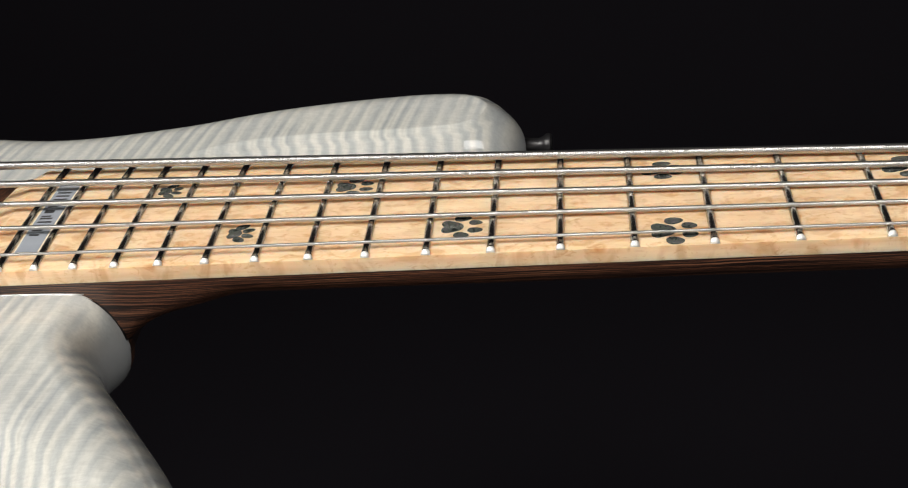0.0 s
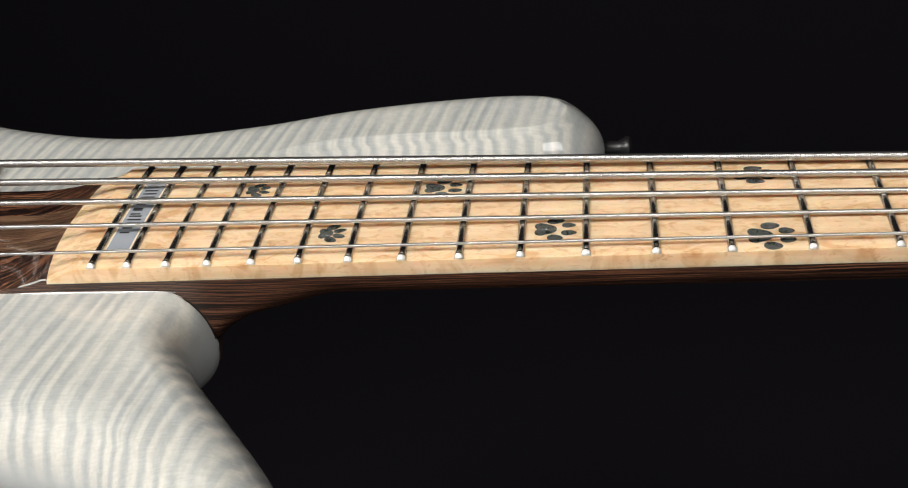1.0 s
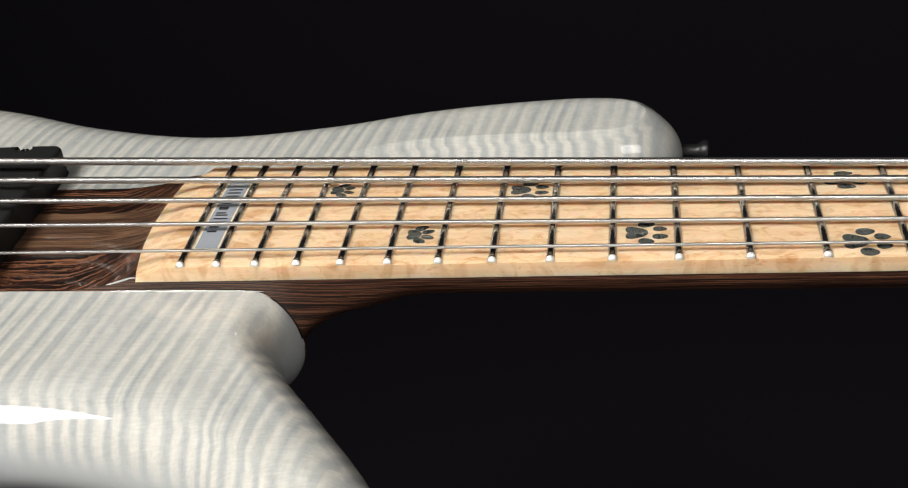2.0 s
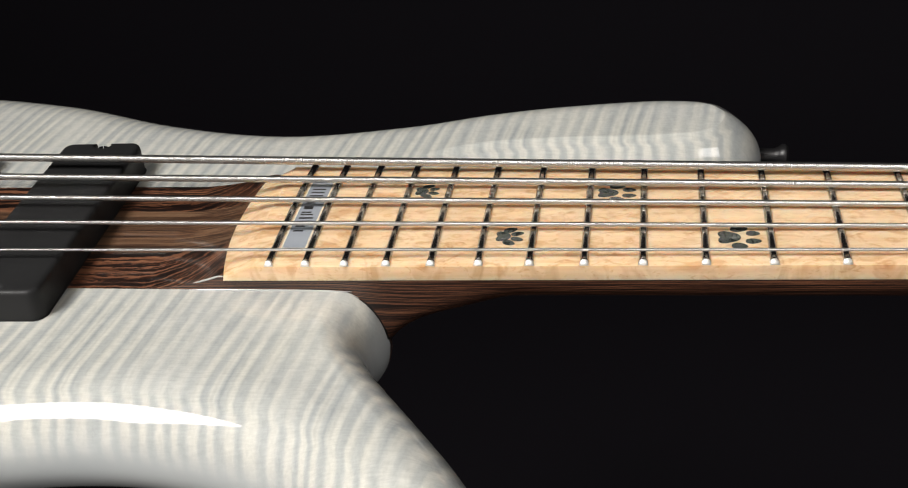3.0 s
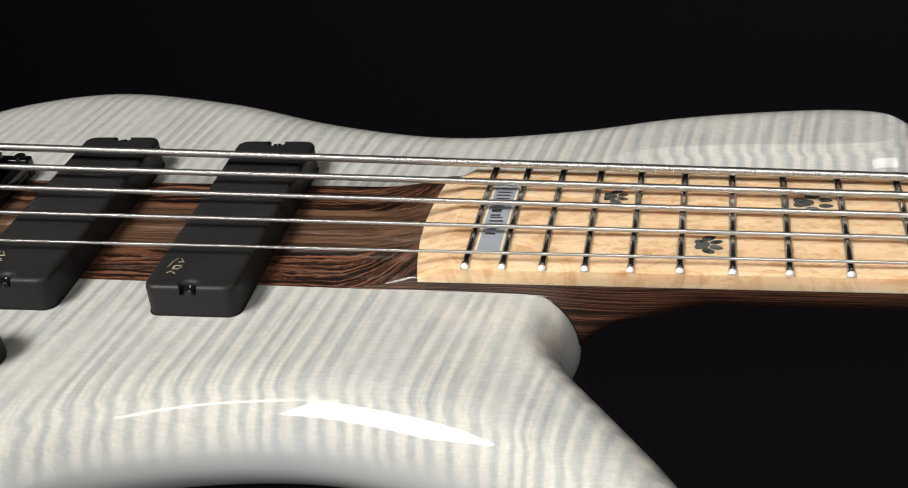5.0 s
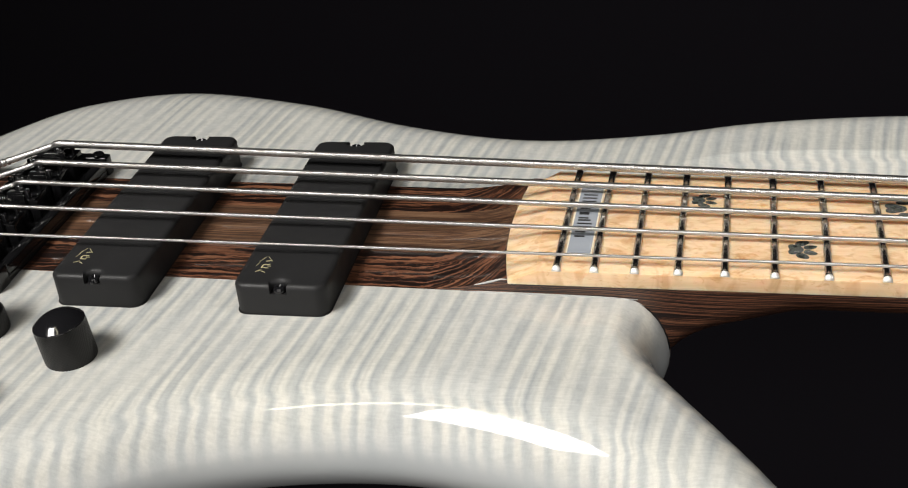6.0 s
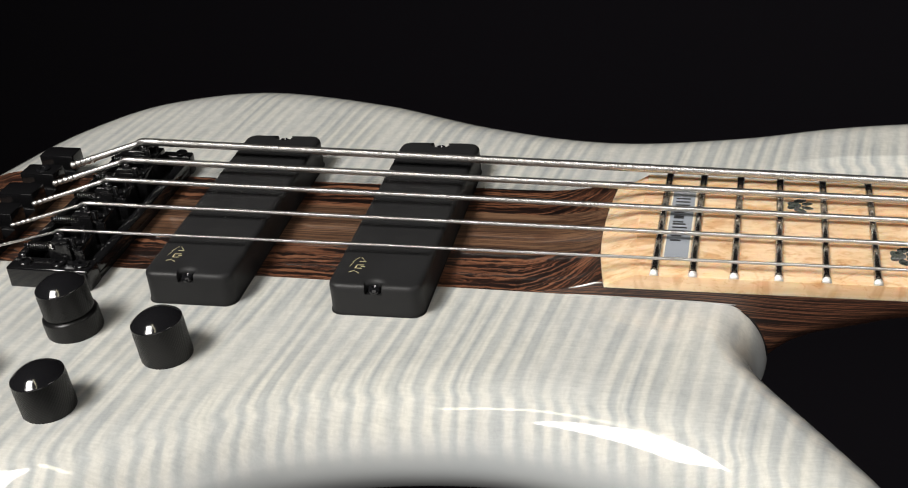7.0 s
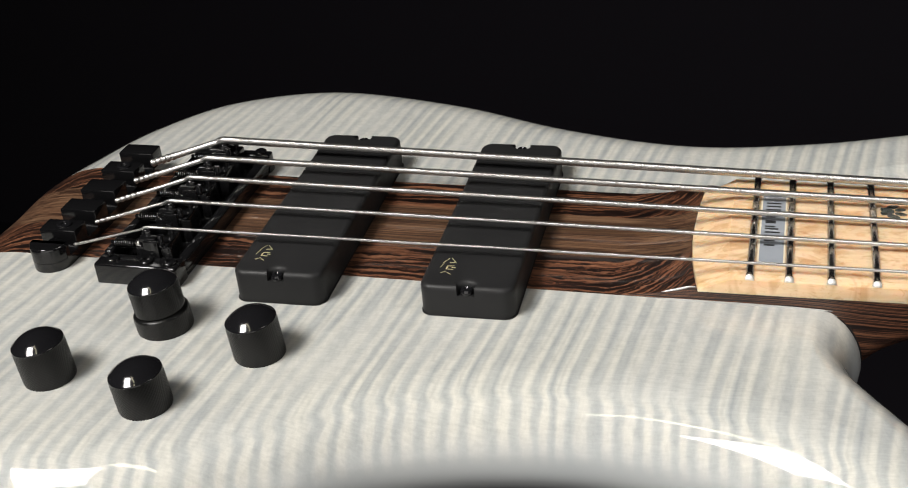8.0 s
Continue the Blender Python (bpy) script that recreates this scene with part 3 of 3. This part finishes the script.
def build_pickup(cx, y0, y1, top):
    m = pose(cx, 0, 0, 0, 0, 1.3)
    full, cut = pickup_loop(0.0168, y0, y1, 0.0046, False), pickup_loop(0.0168, y0, y1, 0.0046, True)
    ring = lambda loop, z: [tuple(m @ Vector((x, y, z))) for x, y in loop]
    bm = loft([ring(full, -0.017), ring(full, top - 0.0034)])
    up = loft([ring(cut, top - 0.0034), ring(cut, top - 0.0017), ring(inset(cut, 0.0002), top - 0.0010), ring(inset(cut, 0.0007), top - 0.0004), ring(inset(cut, 0.0014), top - 0.0001), ring(inset(cut, 0.0022), top)])
    tmp = bpy.data.meshes.new("tmp")
    up.to_mesh(tmp)
    bm.from_mesh(tmp)
    bpy.data.meshes.remove(tmp)
    up.free()
    shell_part = part("pickup", bm, PLASTIC, bass, "matt black plastic soapbar pickup", sharp=50)
    # black sheet round the pickup, drawn in place of the gap's shade
    rim = pickup_loop(0.0172, y0 - 0.0003, y1 + 0.0003, 0.0046, False)
    part("pickup_gap_shade", loft([ring(rim, FACE - 0.002), ring(rim, FACE + 0.00015)]), GAPSHADE, shell_part, "", smooth=False)
    for y in (y0 + 0.0022, y1 - 0.0022):
        c = m @ Vector((0, y, top - 0.0034))
        part("screw", lathe([(0.0023, 0.0), (0.0024, 0.0010), (0.0019, 0.0019), (0.0009, 0.0022), (0.0002, 0.0015)], c, 20), GLOSS, shell_part, "black cross-head screw", sharp=35)
    # gold maker's mark as plain strokes
    # (x, y from the near end, length, breadth, turn)
    for u, v, a, b2, turn in ((-0.0104, 0.0170, 0.0036, 0.00016, 62), (-0.0076, 0.0172, 0.0036, 0.00016, -52), (-0.0078, 0.0160, 0.0022, 0.00034, 10), (-0.0112, 0.0138, 0.0028, 0.00014, 75),
                              (-0.0080, 0.0136, 0.0026, 0.00034, 4), (-0.0092, 0.0122, 0.0005, 0.0018, 0), (-0.0068, 0.0126, 0.0014, 0.00032, 0), (-0.0078, 0.0114, 0.0020, 0.00030, 0),
                              (-0.0098, 0.0094, 0.0022, 0.00028, 35), (-0.0078, 0.0088, 0.0018, 0.00026, -35)):
        bmk = box(-a / 2, a / 2, -b2 / 2, b2 / 2, top - 0.0001, top + 0.00006, 0)
        bmesh.ops.transform(bmk, matrix=m @ pose(u, y0 + v, 0, 0, 0, turn), verts=bmk.verts[:])
        part("gold_stroke", bmk, GOLD, shell_part, "", smooth=False)


build_pickup(0.1208, -0.0548, 0.0570, 0.0006)
build_pickup(0.0510, -0.0552, 0.0580, 0.0012)


# bridge
def build_bridge():
    base = box(-0.0230, 0.0100, -0.0500, 0.0465, -0.0118, -0.0085, 0.0006)
    for bx in ((-0.0235, 0.0105, -0.0510, -0.0425, -0.0119, -0.0030), (-0.0235, 0.0105, 0.0420, 0.0470, -0.0119, -0.0030), (-0.0235, -0.0200, -0.0425, 0.0420, -0.0086, -0.0024), (0.0062, 0.0105, -0.0425, 0.0420, -0.0086, -0.0040)):
        tmp = bpy.data.meshes.new("tmp")
        b2 = box(*bx, 0.0009, 3)
        b2.to_mesh(tmp)
        b2.free()
        base.from_mesh(tmp)
        bpy.data.meshes.remove(tmp)
    bridge = part("bridge", base, BLACKM, bass, "black plated metal bridge", sharp=40)
    for x, y in ((-0.0170, -0.0470), (-0.0030, -0.0470), (0.0065, -0.0470), (-0.0170, 0.0445), (0.0060, 0.0445)):
        part("screw", lathe([(0.0026, -0.0032), (0.0026, -0.0022), (0.0020, -0.0017), (0.0011, -0.0016), (0.0009, -0.0026), (0.0002, -0.0026)], (x, y, 0), 20), BLACKM, bridge, "recessed black bridge screw", sharp=35)
    for k in range(5):
        y, z = SAD_Y[k], SAD_Z
        off = (-0.0018, 0.0006, 0.0, 0.0006, 0.0022)[k]
        sad = part("saddle", box(-0.0115 + off, 0.0015 + off, y - 0.0062, y + 0.0062, -0.0082, z - 0.0040, 0.0006), BLACKM, bridge, "black string saddle block", sharp=40)
        part("saddle_cheek", box(-0.0098 + off, -0.0030 + off, y - 0.0058, y - 0.0022, z - 0.0045, z - 0.0010, 0.0004), BLACKM, sad, "", sharp=40)
        part("saddle_cheek", box(-0.0098 + off, -0.0030 + off, y + 0.0022, y + 0.0058, z - 0.0045, z - 0.0010, 0.0004), BLACKM, sad, "", sharp=40)
        part("saddle_side", box(-0.0070 + off, -0.0010 + off, y - 0.0078, y - 0.0064, -0.0085, z - 0.0012, 0.0003), BLACKM, sad, "", sharp=40)
        part("saddle_side", box(0.0002 + off, 0.0040 + off, y - 0.0074, y - 0.0062, -0.0085, z - 0.0036, 0.0003), BLACKM, sad, "", sharp=40)
        roller = part("saddle_roller", lathe([(0.0004, -0.0024), (0.0018, -0.0024), (0.0020, -0.0014), (0.0014, 0.0), (0.0020, 0.0014), (0.0018, 0.0024), (0.0004, 0.0024)], (0, 0, 0), 20), BLACKM, sad, "black grooved string roller")
        for v in roller.data.vertices:
            x0, y0, z0 = v.co
            v.co = (SAD_X + x0, y + z0, SAD_Z - 0.0014 + y0)
        roller.data.update()
        for s in (-1, 1):
            part("height_screw", lathe([(0.0011, z - 0.0040), (0.0011, z - 0.0004), (0.0009, z), (0.0005, z), (0.0004, z - 0.0008)], (-0.0012 + off, y + s * 0.0042, 0), 14), GLOSS, sad, "black height screw", sharp=35)
        # sprung length screw between the rear wall and the saddle
        coil = []
        for i in range(97):
            a = 2 * math.pi * 9 * i / 96
            coil.append((-0.0198 + 0.0084 * i / 96, y - 0.0020 + 0.0015 * math.cos(a), -0.0008 + 0.0015 * math.sin(a)))
        part("spring", tube(coil, 0.00026, 6), SPRING, bridge, "small coiled steel spring")
        part("length_screw", tube([(-0.0215, y - 0.0020, -0.0008), (-0.0115, y - 0.0020, -0.0008)], 0.0009, 10), BLACKM, bridge)
        part("screw_head", lathe([(0.0003, 0.0018), (0.0013, 0.0015), (0.0017, 0.0005), (0.0017, -0.0006), (0.0004, -0.0006)], (-0.0092 + off * 0.4, y - 0.0042, z - 0.0040), 16), STEEL, bridge, "bright round screw head", sharp=40)


SPRING = material("spring_steel", (0.10, 0.10, 0.10), 0.28, 1.0)[0]
build_bridge()


# tailpiece
def build_tailpiece():
    k = 20
    xm, hx = -0.0482, 0.0078
    loop = [(xm + hx * math.cos(math.pi * i / k), 0.0330 + 0.0078 * math.sin(math.pi * i / k) * 0.2) for i in range(k + 1)]
    loop += [(xm - hx * math.cos(math.pi * i / k), -0.0395 - hx * math.sin(math.pi * i / k)) for i in range(k + 1)]
    bar = part("tailpiece", loft([[(x, y, z) for x, y in loop] for z in (-0.0118, -0.0075)]), BLACKM, bass, "black plated metal string tailpiece", sharp=40)
    near = [(xm + hx, -0.0415)] + [(xm + hx * math.cos(math.pi * i / k), -0.0395 - hx * math.sin(math.pi * i / k)) for i in range(k + 1)] + [(xm - hx, -0.0415)]
    sides = [[(xm + (x - xm) * g, -0.0395 + (y + 0.0395) * g, z) for x, y in near] for g, z in ((1, -0.0078), (1, -0.0025), (0.97, -0.0018), (0.93, -0.0015))]
    part("tailpiece_end", loft(sides), BLACKM, bar, "", sharp=40)
    for i, (y0, y1) in enumerate(((0.0330, 0.0420), (0.0165, 0.0255), (-0.0010, 0.0090), (-0.0175, -0.0080), (-0.0335, -0.0250))):
        part("tailpiece_tooth", box(xm - hx, xm + hx, y0, y1, -0.0078, -0.0002, 0.0005), BLACKM, bar, "", sharp=40)
        if i in (1, 4):
            part("tailpiece_screw", lathe([(0.0030, -0.0003), (0.0030, 0.0003), (0.0024, 0.0007), (0.0013, 0.0006), (0.0011, -0.0001), (0.0002, -0.0001)], (xm + 0.001, (y0 + y1) / 2, 0), 22), GLOSS, bar, "black socket screw", sharp=35)


build_tailpiece()


# knobs
SIDES = 176


def circle(r, z):
    return [(r * math.cos(2 * math.pi * s / SIDES), r * math.sin(2 * math.pi * s / SIDES), z) for s in range(SIDES)]


def knurled(r, z0, z1):
    rings = max(8, round((z1 - z0) / 0.00034))
    out = []
    for i in range(rings + 1):
        t = i / rings
        z = z0 + (z1 - z0) * t
        deep = 0.00017 * min(1.0, 10 * t, 10 * (1 - t))
        ring = []
        for s in range(SIDES):
            a = 2 * math.pi * s / SIDES
            q = r + deep * math.cos(44 * a) * math.cos(4620 * z)
            ring.append((q * math.cos(a), q * math.sin(a), z))
        out.append(ring)
    return out


def build_knob(x, y, height, ring_height=0.0):
    m = pose(x, y, FACE, 0, -5, 0)
    place = lambda rings: [[tuple(m @ Vector(v)) for v in ring] for ring in rings]
    low = ring_height + (0.0006 if ring_height else -0.0012)
    r = 0.0088
    body = part("knob", loft(place(knurled(r, low, height))), KNURL, bass, "black knurled metal control knob", sharp=70)
    ball = 0.0118
    rim = math.sqrt(ball ** 2 - (0.97 * r) ** 2)
    cap = [circle(r, height - 0.0004), circle(r, height), circle(0.988 * r, height + 0.0003)]
    cap += [circle(q * r, height + 0.0004 + math.sqrt(ball ** 2 - (q * r) ** 2) - rim) for q in (0.97, 0.9, 0.8, 0.7, 0.6, 0.5, 0.4, 0.3, 0.2, 0.1, 0.02)]
    part("knob_cap", loft(place(cap)), GLOSS, body, "polished domed black cap")
    if ring_height:
        part("lower_ring", loft(place(knurled(0.0099, -0.0012, ring_height - 0.0006) + [circle(0.0094, ring_height)])), KNURL, body, "black knurled lower ring", sharp=60)


KNURL = material("knurled_black_metal", (0.006, 0.006, 0.006), 0.28, 0.0, 0.38)[0]
for spec in ((-0.0104, -0.1080, 0.0138), (0.0300, -0.1172, 0.0126), (0.0568, -0.0850, 0.0138), (0.0162, -0.0740, 0.0178, 0.0072)):
    build_knob(*spec)

# strap button at the horn's tip
part("strap_button", lathe([(0.0004, -0.004), (0.0052, -0.004), (0.0054, 0.0012), (0.0048, 0.0018), (0.0034, 0.0026), (0.0031, 0.0085), (0.0040, 0.0105), (0.0050, 0.0118), (0.0050, 0.0134), (0.0042, 0.0143), (0.0004, 0.0146)], (0.3885, 0.1050, -0.0335), 28, "x"), SATIN, bass, "satin black metal strap button", sharp=40)
